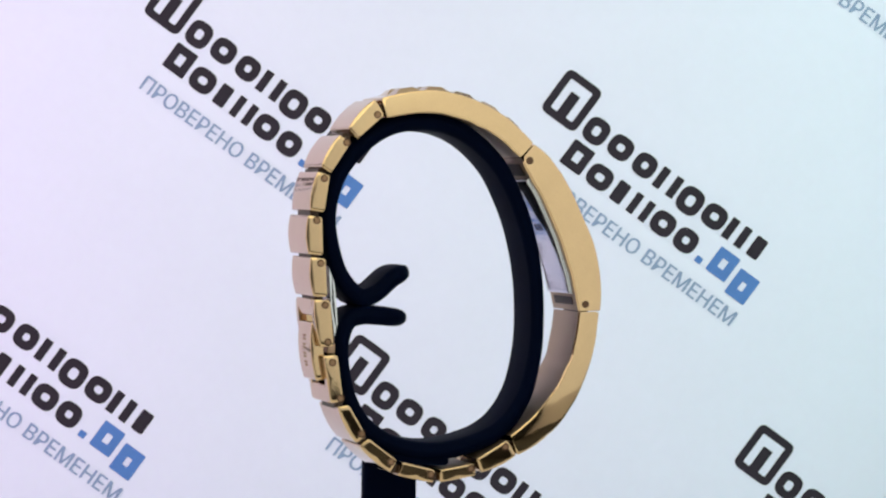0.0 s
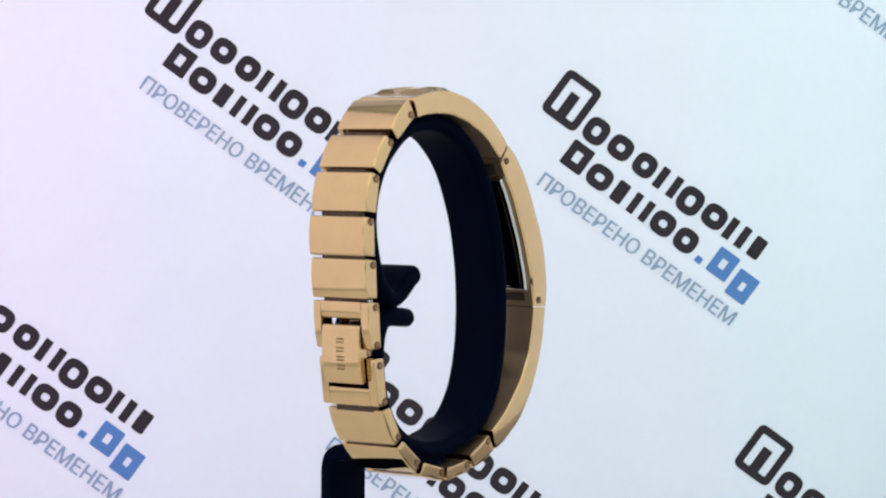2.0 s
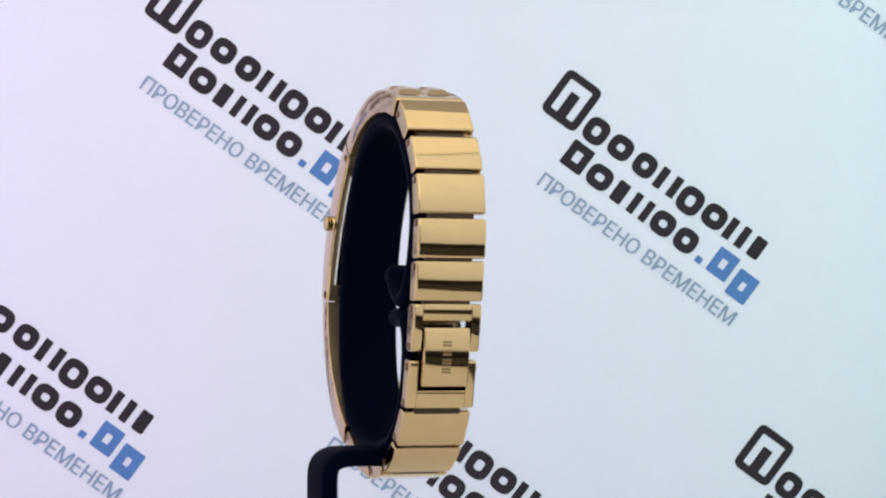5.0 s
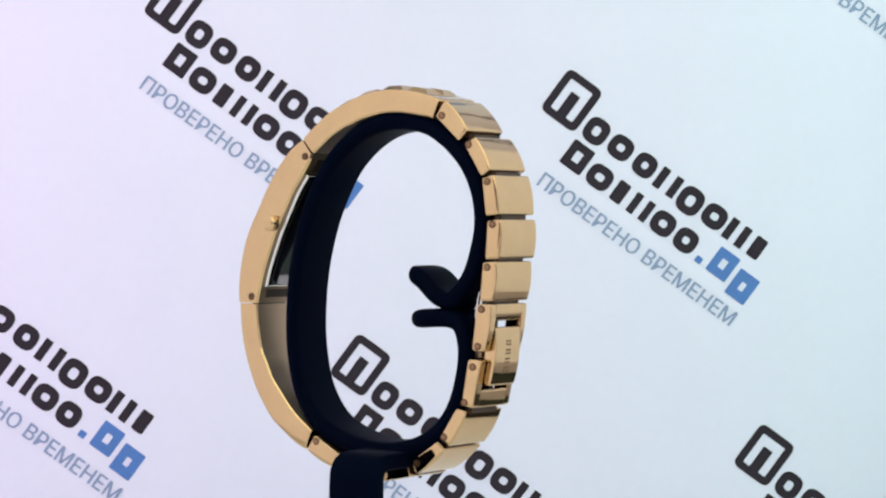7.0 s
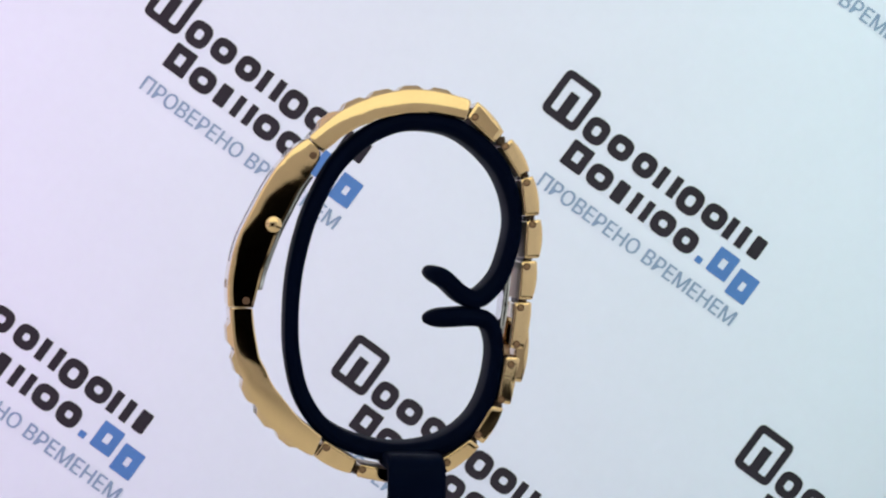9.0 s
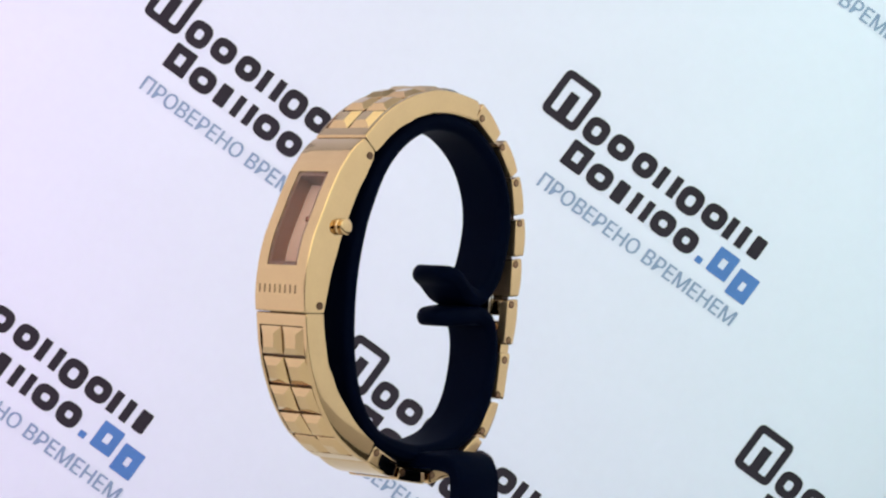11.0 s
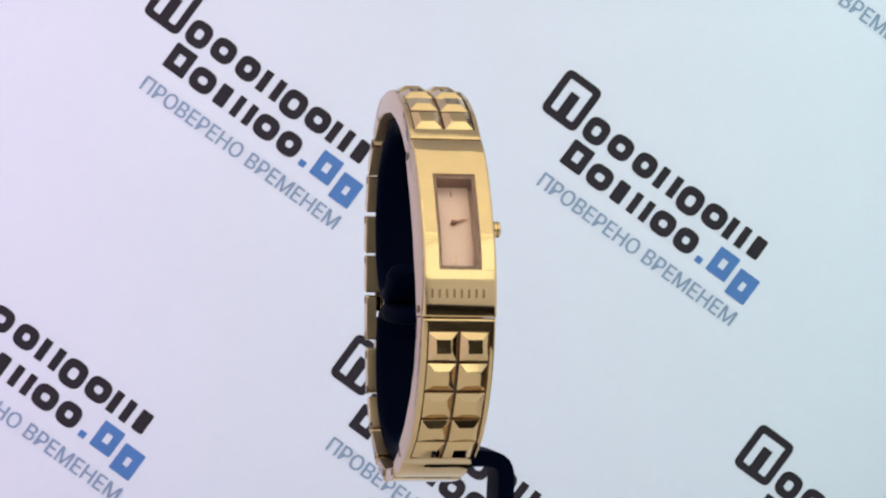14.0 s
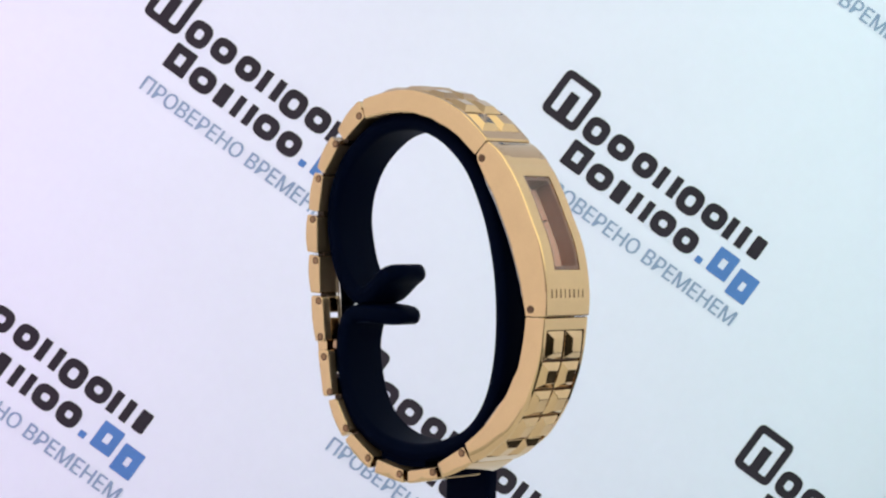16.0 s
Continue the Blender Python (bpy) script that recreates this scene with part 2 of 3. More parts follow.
for x, z, size in LOGOS:
    m = Matrix.Translation((x * MM, (BOARD_Y - 0.05) * MM, z * MM)) @ Matrix.Rotation(radians(-TURN), 4, "Y") @ Matrix.Diagonal((size, 1, size, 1))
    for ob, lab in first:
        if fresh:
            ob.matrix_basis, ob["label"] = m, lab
        else:
            again(ob, m, backdrop)["label"] = lab
    fresh = False

# ---------------------------------------------------------------- turntable and stand
turntable = part("turntable", lathe_x([(0, 60), (1, 61), (7, 61), (8, 60)], 64), CLOTH)
for v in turntable.data.vertices:
    v.co = Vector((v.co.y, v.co.z, v.co.x - 0.090))
tagged(turntable, "white round turntable plate on the table", "turntable")

stand = new("display_stand")
tagged(stand, "dark navy plastic open-ring watch display stand", "stand")
STAND_X0, STAND_X1 = -6.45, 3.75
PATH = [(-1.1, -7.8), (-4.3, -9.2), (-7.2, -11.7), (-9.7, -12.5), (-11.9, -10.9), (-13.7, -8.3), (-15.0, -4.2), (-15.6, 0.0), (-15.0, 4.6), (-12.9, 9.2),
        (-9.3, 13.0), (-5.1, 15.5), (-0.1, 16.3), (4.7, 15.6), (9.3, 13.2), (13.5, 9.1), (16.5, 3.7), (18.5, -1.6), (20.0, -8.5), (20.5, -15.9), (20.1, -22.3),
        (18.4, -28.7), (14.7, -33.8), (9.2, -36.5), (2.7, -37.6), (-3.8, -36.5), (-8.4, -33.7), (-11.2, -29.8), (-12.7, -24.7), (-13.0, -20.0), (-12.0, -16.5),
        (-9.7, -15.4), (-6.2, -15.5), (-3.2, -15.75), (-1.1, -15.9)]


def strip(points, n, x0, x1, thick):
    """A band of even thickness bent along a line in (y, z), with round edges and round ends."""
    C = spline(points, n * 4)
    T = np.gradient(C, axis=0)
    T /= np.linalg.norm(T, axis=1)[:, None]
    N = np.stack([-T[:, 1], T[:, 0]], 1)
    s = np.concatenate([[0], np.cumsum(np.linalg.norm(np.diff(C, axis=0), axis=1))])
    tip = [0, 0.04, 0.12, 0.25, 0.45, 0.7, 1.0, 1.4, 1.9, 2.5, 3.2, 4.0]
    pick = np.array(tip + list(np.linspace(5, s[-1] - 5, n)) + [s[-1] - a for a in reversed(tip)])
    C, N = (np.stack([np.interp(pick, s, A[:, k]) for k in (0, 1)], 1) for A in (C, N))
    s = pick
    rings, xm, half = [], (x0 + x1) / 2, (x1 - x0) / 2
    for c, nn, a, reach in zip(C, N, np.minimum(s, s[-1] - s), np.where(s < s[-1] / 2, 3.2, 6.3)):
        e = min(1.0, (a + 0.004) / reach)
        w = half * max(0.02, math.sqrt(1 - (1 - e) ** 2))
        e = min(1.0, (a + 0.004) / 3.2)
        h = (thick - 0.8 * (1 - abs(nn[1]))) / 2 * max(0.02, math.sqrt(1 - (1 - e) ** 2))
        r = min(h, w * 0.6)
        sec = []
        for qx, qh, a0 in ((1, 1, 0), (-1, 1, 90), (-1, -1, 180), (1, -1, 270)):
            for k in range(5):
                b = radians(a0 + 22.5 * k)
                sec.append((qx * (w - r) + r * math.cos(b), qh * (h - r) + r * math.sin(b)))
        rings.append([(xm + q[0], c[0] + nn[0] * q[1], c[1] + nn[1] * q[1]) for q in sec])
    return loft(rings)


part("ring_band", strip(PATH, 190, STAND_X0, STAND_X1, 3.05), RUBBER, stand, sharp=60, flat=False)
ARM_Y = 0.85


def arm():
    line = [(3.0, -38.5), (-4, -38.5), (-9, -38.5), (-12.3, -38.6), (-14.2, -39.4), (-14.9, -41.2), (-14.9, -46), (-14.9, -60), (-14.9, -80)]
    C = spline(line, 70)
    T = np.gradient(C, axis=0)
    T /= np.linalg.norm(T, axis=1)[:, None]
    N = np.stack([-T[:, 1], T[:, 0]], 1)
    rings = []
    for c, nn in zip(C, N):
        sec = rounded([(-4.6, -1.35), (4.6, -1.35), (4.6, 1.35), (-4.6, 1.35)], 0.7, 4)
        rings.append([(c[0] + nn[0] * q[1], ARM_Y + q[0], c[1] + nn[1] * q[1]) for q in sec])
    return loft(rings)


part("arm", arm(), RUBBER, stand, sharp=50, flat=False)
part("base_plate", box(-21, -9, -7, 8, -82, -79, 0.8), RUBBER, stand)

# ---------------------------------------------------------------- the watch
watch = new("wristwatch")
tagged(watch, "polished gold bracelet wristwatch with pyramid studs and rose dial", "watch")
XA, XB = 4.95, -6.35                               # plain side, crown side
XM = (XA + XB) / 2


def pin(parent, y, z, out=0.0, head=PIN_HEAD):
    for x, d in ((XA + out, 1), (XB - out, -1)):
        bm = bmesh.new()
        n = 14
        # the wider disc stands proud; its dark colour paints the recess shade
        for rad, depth, mi in ((0.62, 0.12, 0), (0.40, 0.15, 1)):
            res = bmesh.ops.create_cone(bm, cap_ends=True, segments=n, radius1=rad, radius2=rad, depth=0.3)
            for v in res["verts"]:
                v.co = Vector((x + d * (depth - 0.15) + v.co.z, y + v.co.x, z + v.co.y))
                for f in v.link_faces:
                    f.material_index = mi
        part("pin", bm, [PIN_SHADE, head], parent, "proud pin end coloured dark as recess shade")


SWELL = 0.035                                      # swelling of their sides


def slab(outer, inner, n, border, floor, steps, chamfer=0.35, x0=XB, x1=XA, hump=None, end=0.5, draft=0.0, bevel=0.15):
    """A curved bar with a sunk field: outer and inner are lines in (y, z); the field lies between the fractions in steps."""
    O, I = spline(outer, n * 4), spline(inner, n * 4)
    size = float(np.sum(np.linalg.norm(np.diff(O, axis=0), axis=1)))
    ends = [e * end / size for e in (0.15, 0.4, 0.7, 1.0)]
    f = sorted(set(list(np.linspace(0, 1, n)) + ends + [1 - e for e in ends] + (list(np.linspace(hump[0], hump[1], 15)) if hump else []) + [steps[0], steps[0] + 0.0015, steps[1] - 0.0015, steps[1]]))
    rings = []
    for u in f:
        k = u * (len(O) - 1)
        o = np.array([np.interp(k, range(len(O)), O[:, a]) for a in (0, 1)])
        i = np.array([np.interp(k, range(len(I)), I[:, a]) for a in (0, 1)])
        d = (o - i) / np.linalg.norm(o - i)
        e = min(1.0, min(u, 1 - u) * size / end)
        o = o - d * end * 0.8 * (1 - math.sqrt(1 - (1 - e) ** 2))
        if hump and hump[0] < u < hump[1]:
            t = (u - hump[0]) / (hump[1] - hump[0])
            o = o + d * hump[2] * 4 * t * (1 - t)
        sink = floor if steps[0] < u < steps[1] else 0.0
        s = o - d * sink
        arc = [(chamfer * (1 - math.cos(radians(a))), chamfer * (1 - math.sin(radians(a)))) for a in (0, 22.5, 45, 67.5, 90)]
        lo, hi = i + d * bevel, o - d * chamfer
        flank = [(x0 - SWELL * 4 * t * (1 - t), lo + (hi - lo) * t) for t in (0.0, 0.15, 0.35, 0.5, 0.65, 0.85)]
        h = float(np.linalg.norm(o - i))
        left = [(x0 + bevel - draft * h / 2, i)] + [(x + draft * ((p - i).dot(d) - h / 2), p) for x, p in flank]
        left += [(x0 + a + draft * h / 2, o - d * b) for a, b in arc] + [(x0 + border, o), (x0 + border + 0.01, s)]
        right = [(x0 + x1 - x, p) for x, p in reversed(left)]
        xs_ = left + right
        rings.append([(x, p[0], p[1]) for x, p in xs_])
    bm = loft(rings)
    for k, face in enumerate(bm.faces):
        face.material_index = 1 if k % 28 == 27 and len(face.verts) == 4 else 0
    return bm, O, I


CASE_OUT = [(18.55, 13.1), (20.25, 11.75), (22.1, 10.0), (23.7, 8.1), (25.7, 4.8), (27.0, 2.2), (28.2, -0.2), (29.2, -2.3), (30.0, -4.7), (30.55, -7.2), (30.9, -9.7), (31.0, -12.0), (30.85, -14.3)]
CASE_IN = [(16.45, 10.7), (16.65, 9.6), (17.55, 8.1), (18.5, 6.5), (19.7, 4.8), (21.0, 2.3), (22.2, -0.2), (23.3, -2.5), (24.3, -5.3), (25.4, -8.4), (26.0, -10.9), (26.5, -13.0), (26.8, -14.3)]
bm, CO, CI = slab(CASE_OUT, CASE_IN, 40, 2.58, 3.5, (0.248, 0.765), 0.4, XB - 0.28, XA + 0.28, hump=(0.012, 0.172, 0.18), end=0.3, draft=0.085, bevel=0.35)
case = part("case", bm, [GOLD, GOLD_SATIN], watch, "polished gold curved rectangular case")


def on(O, I, u):
    """Point on the outer line, and the way outward, at the fraction u."""
    k = u * (len(O) - 1)
    o = np.array([np.interp(k, range(len(O)), O[:, a]) for a in (0, 1)])
    i = np.array([np.interp(k, range(len(I)), I[:, a]) for a in (0, 1)])
    return o, (o - i) / np.linalg.norm(o - i)


def plate(O, I, u0, u1, x0, x1, lift, thick, n=12):
    rings = []
    for u in np.linspace(u0, u1, n):
        o, d = on(O, I, u)
        a, b = o + d * lift, o + d * (lift - thick)
        rings.append([(x0, *b), (x0, *a), (x1, *a), (x1, *b)])
    return loft(rings)


def frame_ring(O, I, u0, u1, x0, x1, w, lift, thick):
    """A thin lining round the window."""
    bm = bmesh.new()
    du = w / 28.0
    for a in ((u0, u1, x0, x0 + w), (u0, u1, x1 - w, x1), (u0, u0 + du, x0 + w, x1 - w), (u1 - du, u1, x0 + w, x1 - w)):
        piece = plate(O, I, *a, lift, thick)
        me = bpy.data.meshes.new("tmp")
        piece.to_mesh(me)
        piece.free()
        bm.from_mesh(me)
        bpy.data.meshes.remove(me)
    return bm


WX0, WX1 = XB + 2.31, XA - 2.31
# rose brown here is the gold window wall with its shade painted in
part("window_frame", frame_ring(CO, CI, 0.250, 0.763, WX0 + 0.01, WX1 - 0.01, 0.55, -0.3, 3.0), LINING_SHADE, case, "window lining coloured brownish rose as shaded gold")
part("dial", plate(CO, CI, 0.251, 0.762, WX0 + 0.02, WX1 - 0.02, -3.1, 0.3), ROSE, case, "pale rose gold dial")
crystal = part("crystal", plate(CO, CI, 0.2505, 0.7625, WX0 + 0.015, WX1 - 0.015, -0.06, 0.15), GLASS, case, "clear flat crystal")
crystal.visible_shadow = False
for u in (0.31, 0.70):
    part("hour_marker", plate(CO, CI, u - 0.018, u + 0.018, XM - 0.09, XM + 0.09, -3.03, 0.12, 2), GOLD, case)


def watch_hand(length, width, angle, lift, u=0.485):
    o, d = on(CO, CI, u)
    t = np.array([d[1], -d[0]]) * -1
    bm = bmesh.new()
    vs = []
    for side in (-0.05, 0.05):
        for a, w in ((-0.6, 0.5 * width), (0, width), (length, 0.35 * width)):
            for s in (-w, w):
                px = a * math.cos(angle) - s * math.sin(angle)
                py = a * math.sin(angle) + s * math.cos(angle)
                q = o + d * (lift + side) + t * py
                vs.append(bm.verts.new((XM + px, q[0], q[1])))
    bmesh.ops.convex_hull(bm, input=bm.verts[:])
    return bm


part("hour_hand", watch_hand(1.9, 0.22, radians(158), -2.85), COPPER, case, "short gold hand")
part("minute_hand", watch_hand(2.3, 0.16, radians(164), -2.7), COPPER, case, "gold hand")
o, d = on(CO, CI, 0.485)
bm = bmesh.new()
bmesh.ops.create_icosphere(bm, subdivisions=2, radius=0.5)
for v in bm.verts:
    v.co = Vector((XM + v.co.x, o[0] - d[0] * 2.75 + v.co.y, o[1] - d[1] * 2.75 + v.co.z))
part("hand_hub", bm, COPPER, case, "small reddish hub")

# engraved maker's mark on the case: four pairs of thin bars
for a in (0.0, 0.262, 0.524, 0.786):
    for b in (a, a + 0.13):
        x1 = XA - 1.0 - b * 8.8
        part("mark_block", plate(CO, CI, 0.862, 0.905, x1 - 0.36, x1, 0.012, 0.05, 3), ENGRAVE, case, "small engraved block")

# steel case back on the inner side
BACK, FRONT = [], []
for u in np.linspace(0.135, 0.895, 9):
    o, d = on(CI, CO, u)
    BACK.append(o + d * 0.75)
    FRONT.append(o - d * 0.2)
bm, BO, BI = slab(BACK, FRONT, 24, 0.85, 0.05, (0.035, 0.965), 0.3, XB + 0.5, XA - 0.5, end=0.35)
back = part("case_back", bm, [STEEL, STEEL], case, "grey brushed steel case back")
# dark strips paint the shade line inside the rim of the back
for x in (XB + 1.36, XA - 1.62):
    part("back_edge_shade", plate(BO, BI, 0.037, 0.963, x, x + 0.26, -0.02, 0.03, 24), GAP_SHADE, back, "dark strip painted as edge shade")
# near-black plates laid on the inner side as the shade of the lug slots
part("lug_shade", plate(CI, CO, 0.035, 0.115, XB + 1.5, XA - 1.5, 0.12, 0.4, 5), GAP_SHADE, case, "dark plate standing for shade at the lug")
part("lug_shade", plate(CI, CO, 0.915, 0.965, XB + 1.5, XA - 1.5, 0.12, 0.4, 5), GAP_SHADE, case, "dark plate standing for shade at the lug")
for k in range(4):
    part("mark_block", plate(BO, BI, 0.40, 0.46, XM - 1.7 + 0.9 * k, XM - 1.1 + 0.9 * k, -0.04, 0.02, 3), INK, back, "small engraved block")
# crown
bm = lathe_x([(-6.3, 0.9), (-6.7, 0.9), (-6.72, 1.25), (-6.9, 1.3), (-7.2, 1.15), (-7.25, 1.3), (-7.6, 1.3), (-7.65, 1.15), (-7.9, 1.3), (-8.1, 1.27), (-8.22, 1.12), (-8.32, 0.8), (-8.38, 0.4), (-8.4, 0.08)], 28)
for v in bm.verts:
    v.co += Vector((0, 23.85, -0.9))
part("crown", bm, GOLD, case, "small grooved gold crown")
pin(case, 17.66, 10.3, 0.36, PIN_SHADE)
pin(case, 27.98, -13.22, 0.36, PIN_SHADE)


def stud(w, h, top):
    sec = []
    for z, a in ((0, w), (0.42 * h, w), (h, top)):
        sec.append([(-a / 2, -a / 2 * 0.98, z), (a / 2, -a / 2 * 0.98, z), (a / 2, a / 2 * 0.98, z), (-a / 2, a / 2 * 0.98, z)])
    bm = loft(sec)
    bmesh.ops.bevel(bm, geom=bm.edges[:], offset=0.06, segments=1, affect="EDGES")
    return bm


stud_mesh = None
rng = random.Random(7)


def studded(name, outer, inner, u0, u1, label):
    global stud_mesh
    bm, O, I = slab(outer, inner, 44, 0.92, 0.75, (u0, u1), 0.3, XB - 0.22, XA + 0.22, draft=0.08, bevel=0.22)
    seg = part(name, bm, [GOLD, GOLD_SATIN], watch, label)
    s = np.concatenate([[0], np.cumsum(np.linalg.norm(np.diff(O, axis=0), axis=1))])
    width = (XA - XB - 1.4) / 2
    # brown plate under the studs; its colour stands for the shade between them
    part("stud_shade_plate", plate(O, I, u0 + 0.004, u1 - 0.004, XB + 0.68, XA - 0.68, -0.5, 0.1, 30), BED_SHADE, seg, "brown plate coloured as the shade between studs")
    pitch = (u1 - u0) / 5
    length = s[-1] * pitch
    for r in range(5):
        u = u0 + (r + 0.5) * pitch
        o, d = on(O, I, u)
        o1, _ = on(O, I, u - 0.03)
        o2, _ = on(O, I, u + 0.03)
        t = Vector((0, *((o2 - o1) / np.linalg.norm(o2 - o1))))
        up = Vector((1, 0, 0)).cross(t).normalized()
        if up.dot(Vector((0, d[0], d[1]))) < 0:
            up = -up
        side = t.cross(up).normalized()
        base = Vector((0, *(o - d * 0.75)))
        for k in (-0.5, 0.5):
            tilt = Matrix.Rotation(radians(rng.uniform(-2.2, 2.2)), 4, "X") @ Matrix.Rotation(radians(rng.uniform(-2.2, 2.2)), 4, "Y")
            m = Matrix.Translation((base + Vector((XM + k * width, 0, 0))) * MM) @ Matrix((side, t, up)).transposed().to_4x4() @ tilt
            if stud_mesh is None:
                stud_mesh = part("stud", stud(width - 0.34, 1.42, 2.3), GOLD, seg, sharp=15, flat=False)
                stud_mesh.matrix_basis = m
            else:
                again(stud_mesh, m, seg)
    return seg


UP_OUT = [(18.45, 13.25), (17.0, 14.6), (15.6, 15.8), (13.9, 17.15), (12.1, 18.25), (9.7, 19.4), (7.2, 20.35), (4.2, 21.05), (2.2, 21.35), (-0.8, 21.3), (-3.9, 20.85), (-7.0, 20.1), (-7.9, 19.7)]
UP_IN = [(16.1, 10.8), (14.5, 12.1), (12.85, 13.5), (10.4, 15.0), (8.5, 15.75), (7.2, 16.4), (4.3, 17.15), (2.2, 17.55), (-0.9, 17.6), (-4.0, 17.2), (-6.9, 16.65)]
LOW_OUT = [(30.65, -14.42), (30.35, -17.3), (30.1, -19.5), (29.3, -22.9), (28.0, -26.5), (26.8, -29.0), (24.9, -31.9), (23.3, -33.8), (21.0, -35.6), (18.9, -37.1), (16.7, -38.2)]
LOW_IN = [(26.9, -14.48), (26.55, -17.6), (26.1, -20.0), (25.6, -22.3), (24.7, -24.0), (23.5, -26.5), (21.9, -28.6), (19.4, -31.6), (17.6, -33.2), (15.4, -34.9)]
studded("upper_segment", UP_OUT, UP_IN, 0.074, 0.905, "gold curved segment with ten pyramid studs")
studded("lower_segment", LOW_OUT, LOW_IN, 0.068, 0.915, "gold curved segment with ten pyramid studs")

# bracelet links: section corners in (y, z), outer start, outer end, inner end, inner start, then the pins
LINKS = [
    (((-9.0, 19.6), (-13.3, 14.9), (-11.7, 13.05), (-7.3, 16.95)), ((-8.48, 17.08),)),
    (((-14.75, 13.7), (-17.7, 8.65), (-16.0, 7.5), (-12.9, 12.3)), ((-13.54, 12.48),)),
    (((-18.3, 7.7), (-19.45, 1.55), (-17.0, 1.25), (-16.2, 7.05)), ((-17.16, 6.65),)),
    (((-19.75, 0.65), (-19.6, -5.45), (-17.1, -5.65), (-17.35, 0.35)), ((-18.28, -0.1),)),
    (((-19.2, -6.05), (-18.6, -12.25), (-16.3, -12.3), (-16.65, -6.3)), ((-17.48, -6.95),)),
    (((-14.2, -30.15), (-11.0, -35.85), (-9.3, -34.65), (-12.25, -29.75)), ((-10.08, -34.4),)),
    (((-10.35, -36.45), (-5.1, -40.7), (-4.0, -38.7), (-8.8, -35.2)), ((-5.05, -38.96),)),
    (((-3.8, -41.25), (2.25, -42.5), (2.45, -40.35), (-3.1, -39.05)), ((1.78, -41.05),)),
    (((3.45, -42.45), (9.6, -41.35), (9.05, -39.4), (3.4, -40.4)), ((8.69, -40.2),)),
    (((10.6, -40.95), (16.55, -38.2), (14.8, -35.65), (9.6, -38.7)), ((14.57, -36.67),)),
]


def longer(poly, e):
    """The section made longer by e at both ends."""
    a, b, c, d = (np.array(p, float) for p in poly)
    u, v = (b - a) / np.linalg.norm(b - a) * e, (c - d) / np.linalg.norm(c - d) * e
    return [a - u, b + u, c + v, d - v]


def satin_inside(bm, poly):
    """Satin, the second material, on the side towards the wrist."""
    a, b, c, d = (np.array(p, float) for p in poly)
    inward = Vector((0, *(c + d - a - b))).normalized()
    bmesh.ops.recalc_face_normals(bm, faces=bm.faces[:])
    for f in bm.faces:
        f.material_index = 1 if f.normal.dot(inward) > 0.8 else 0


for poly, pins in LINKS:
    poly = longer(poly, 0.1)
    bm = bar_x(poly, XB, XA, 0.22, 0.4, 0.32 if pins[0][1] > -39.5 else 0.06, 0.05)
    satin_inside(bm, poly)
    link = part("link", bm, [GOLD, GOLD_SATIN], watch)
    for p in pins:
        pin(link, *p)
# connectors, coloured near black as the shade in the link gaps
JOINTS = [(-7.6, 18.0), (-13.1, 13.4), (-17.1, 7.5), (-18.2, 0.9), (-17.9, -5.9), (-17.2, -12.5), (-13.5, -29.8), (-9.5, -35.7), (-3.8, -40.3), (3.25, -41.6), (9.4, -40.4), (15.9, -37.0), (28.6, -14.5), (16.9, 11.9)]
for y, z in JOINTS:
    part("connector", bar_x([(y - 0.7, z - 0.7), (y + 0.7, z - 0.7), (y + 0.7, z + 0.7), (y - 0.7, z + 0.7)], XB + 1.8, XA - 1.8, 0.1, 0.3), GAP_SHADE, watch)

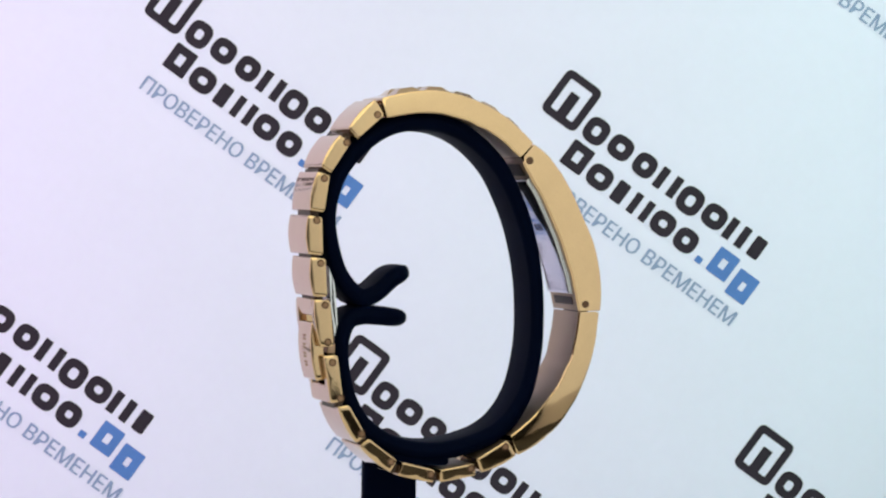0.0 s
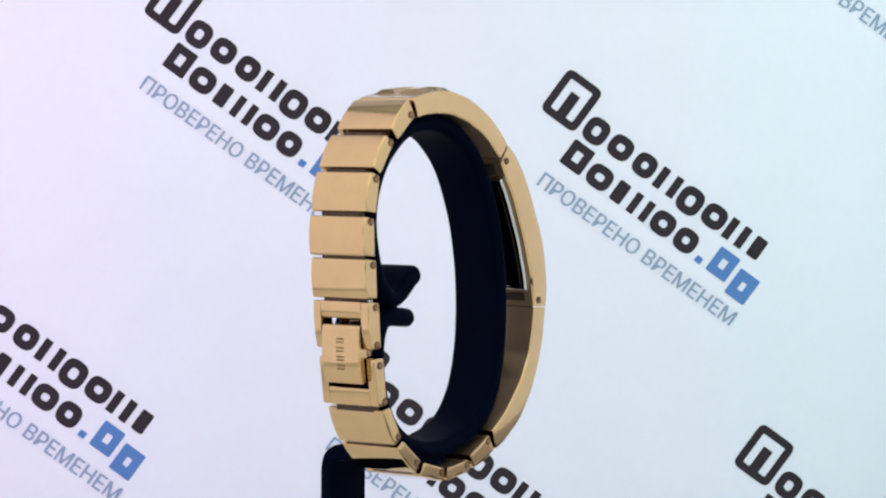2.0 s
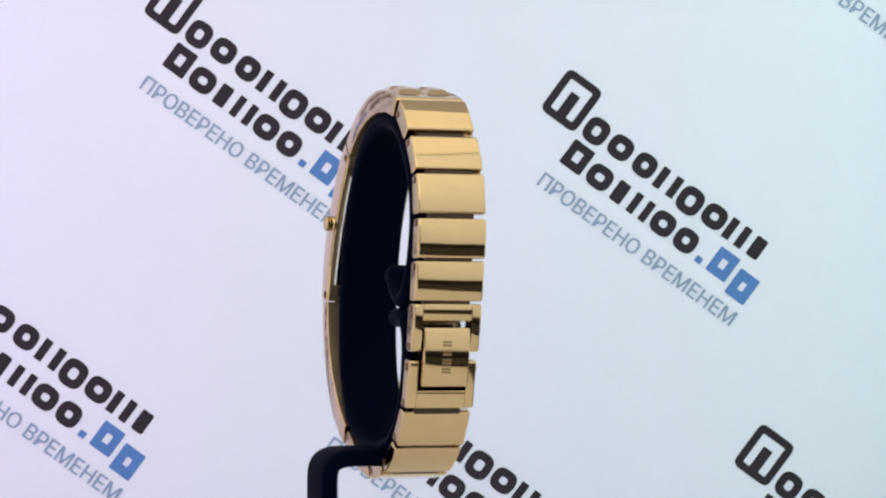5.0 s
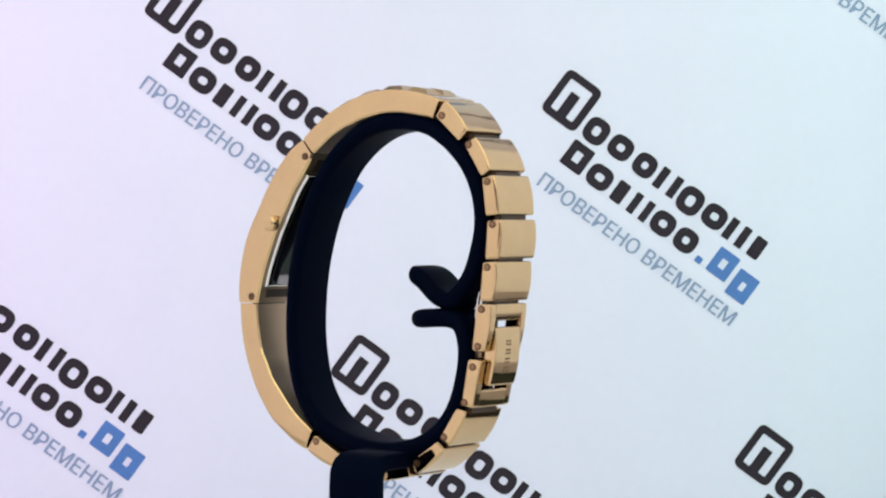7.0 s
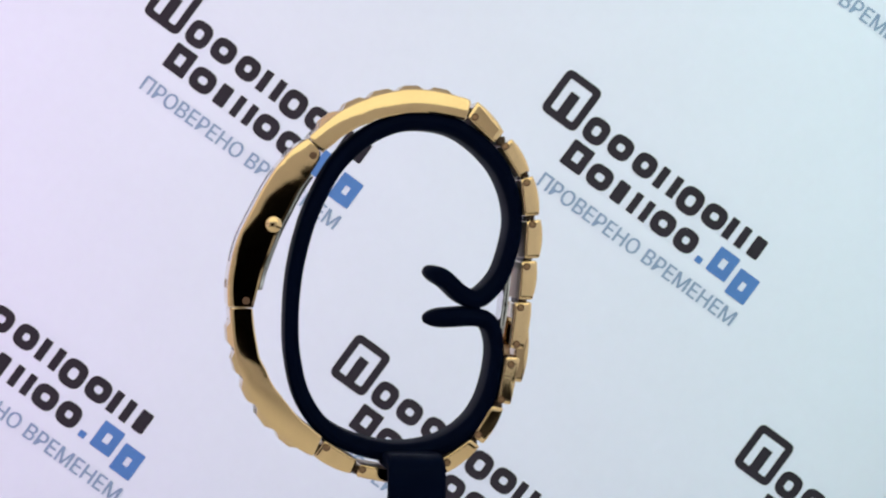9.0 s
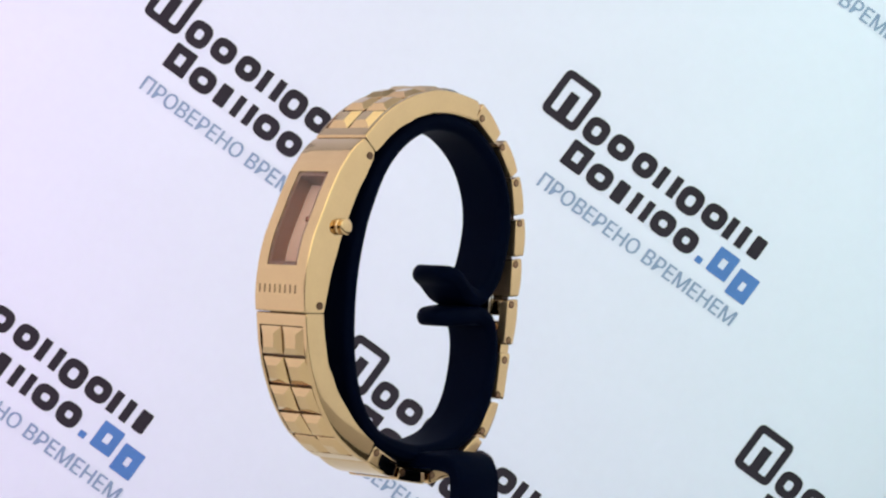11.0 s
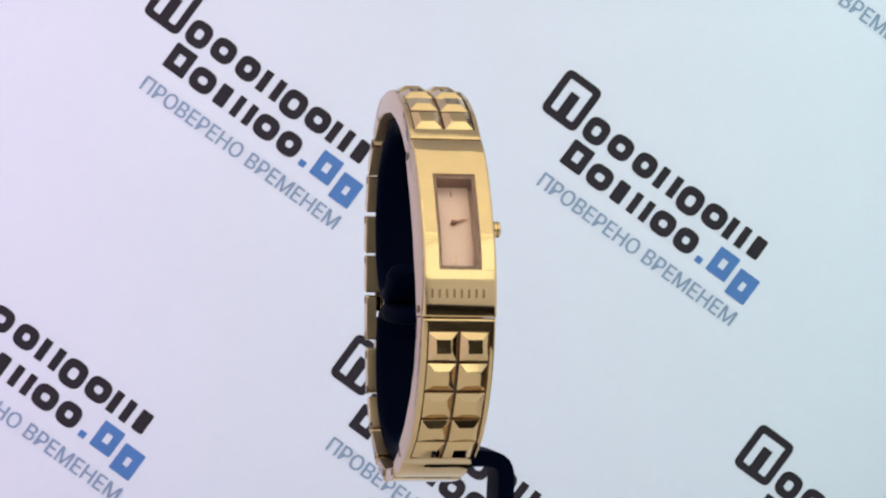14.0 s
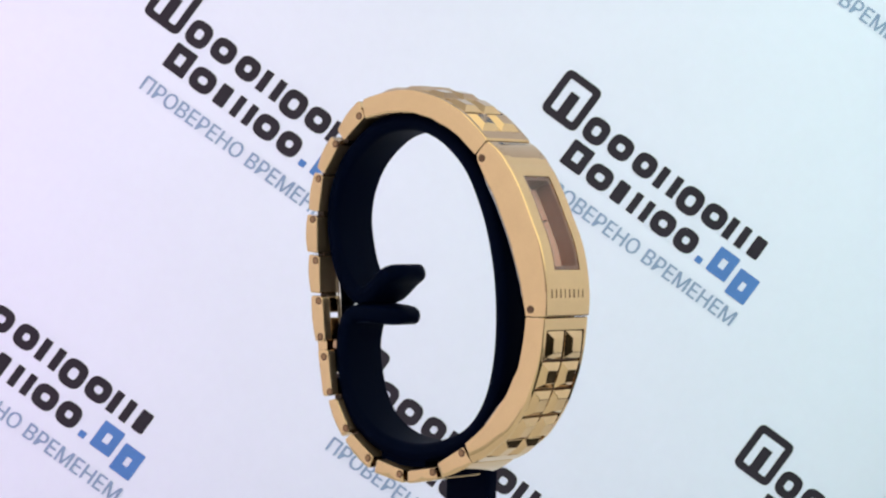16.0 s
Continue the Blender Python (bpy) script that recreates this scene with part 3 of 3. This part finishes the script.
# fold-over clasp: two forked links round a raised plate
def clasp():
    c = new("clasp")
    c.parent = watch
    c["label"] = "gold fold-over clasp with a raised plate"
    up = ((-18.5, -12.75), (-17.3, -20.45), (-15.0, -20.3), (-15.75, -12.9))
    low = ((-16.75, -21.8), (-15.3, -29.55), (-13.25, -29.1), (-14.35, -21.65))

    def cut(poly, f0, f1):
        a, b, cc, dd = (np.array(p) for p in poly)
        return [a + (b - a) * f0, a + (b - a) * f1, dd + (cc - dd) * f1, dd + (cc - dd) * f0]
    for poly, bridge, swell, pins in ((up, (0.0, 0.36), 0.28, ((-16.6, -13.65), (-16.05, -19.6))), (low, (0.62, 1.0), 0.04, ((-15.2, -22.9), (-13.75, -28.65)))):
        for x0, x1, rims in ((XB, XB + 1.6, (0.2, 0.01)), (XA - 1.6, XA, (0.01, 0.2))):
            bm = bar_x(poly, x0, x1, rims, 0.5, swell, 0.04)
            satin_inside(bm, poly)
            part("fork_side", bm, [GOLD, GOLD_SATIN], c)
        part("fork_bridge", bar_x(cut(poly, *bridge), XB + 1.595, XA - 1.595, 0.01, 0.35, 0.4 * swell), GOLD, c)
        for p in pins:
            pin(c, *p)
    tongue = ((-18.35, -16.5), (-17.4, -26.0), (-15.7, -25.7), (-16.7, -16.5))
    p = part("clasp_plate", bar_x(tongue, XB + 1.85, XA - 1.85, 0.2, 0.5, 0.45), GOLD, c, "raised gold clasp plate")
    a, b = np.array(tongue[0]), np.array(tongue[1])
    n = np.array([(b - a)[1], -(b - a)[0]]) / np.linalg.norm(b - a)
    for k in range(8):
        f0 = 0.20 + 0.075 * k + 0.02 * (k % 2 == 0)
        q0, q1 = (a + (b - a) * f + n * 1.8 * f * (1 - f) for f in (f0, f0 + 0.035))
        bm = loft([[(XM - 0.75, *(q - n * 0.12)), (XM - 0.75, *(q + n * 0.02)), (XM + 0.75, *(q + n * 0.02)), (XM + 0.75, *(q - n * 0.12))] for q in (q0, q1)])
        part("mark_block", bm, ENGRAVE, p, "small engraved block")
    part("folding_blade", bar_x([(-15.4, -6.6), (-15.1, -13.0), (-13.9, -20.8), (-13.4, -20.8), (-14.0, -13.0), (-14.9, -6.6)], XB + 2.6, XA - 2.6, 0.05, 0.2), STEEL, c, "grey steel folding blade")
    part("blade_hinge", box(XB + 2.3, XA - 2.3, -15.4, -13.6, -21.6, -20.0, 0.2), GOLD_DARK, c)


clasp()


# ---------------------------------------------------------------- movement
TURNS = [(0, -72.2), (0.5, -63.5), (1, -55.0), (1.5, -46.6), (2, -37.3), (2.5, -27.9), (3, -18.5), (3.5, -9.3), (4, -0.1), (4.5, 9.4), (5, 19.0), (5.5, 28.7), (6, 38.3),
         (6.5, 48.0), (7, 57.8), (7.5, 67.4), (8, 77.0), (8.5, 87.1), (9, 96.9), (9.5, 106.6), (10, 116.4), (10.5, 126.1), (11, 135.9), (11.5, 144.7), (12, 154.4),
         (12.5, 164.1), (13, 173.6), (13.5, 182.9), (14, 191.9), (14.5, 201.3), (15, 211.0), (15.5, 220.8), (16, 230.2)]


def motions():
    for ob in (turntable, stand, watch):
        walk(ob, [(t, pose(0, 0, 0, 0, 0, a)) for t, a in TURNS])


motions()
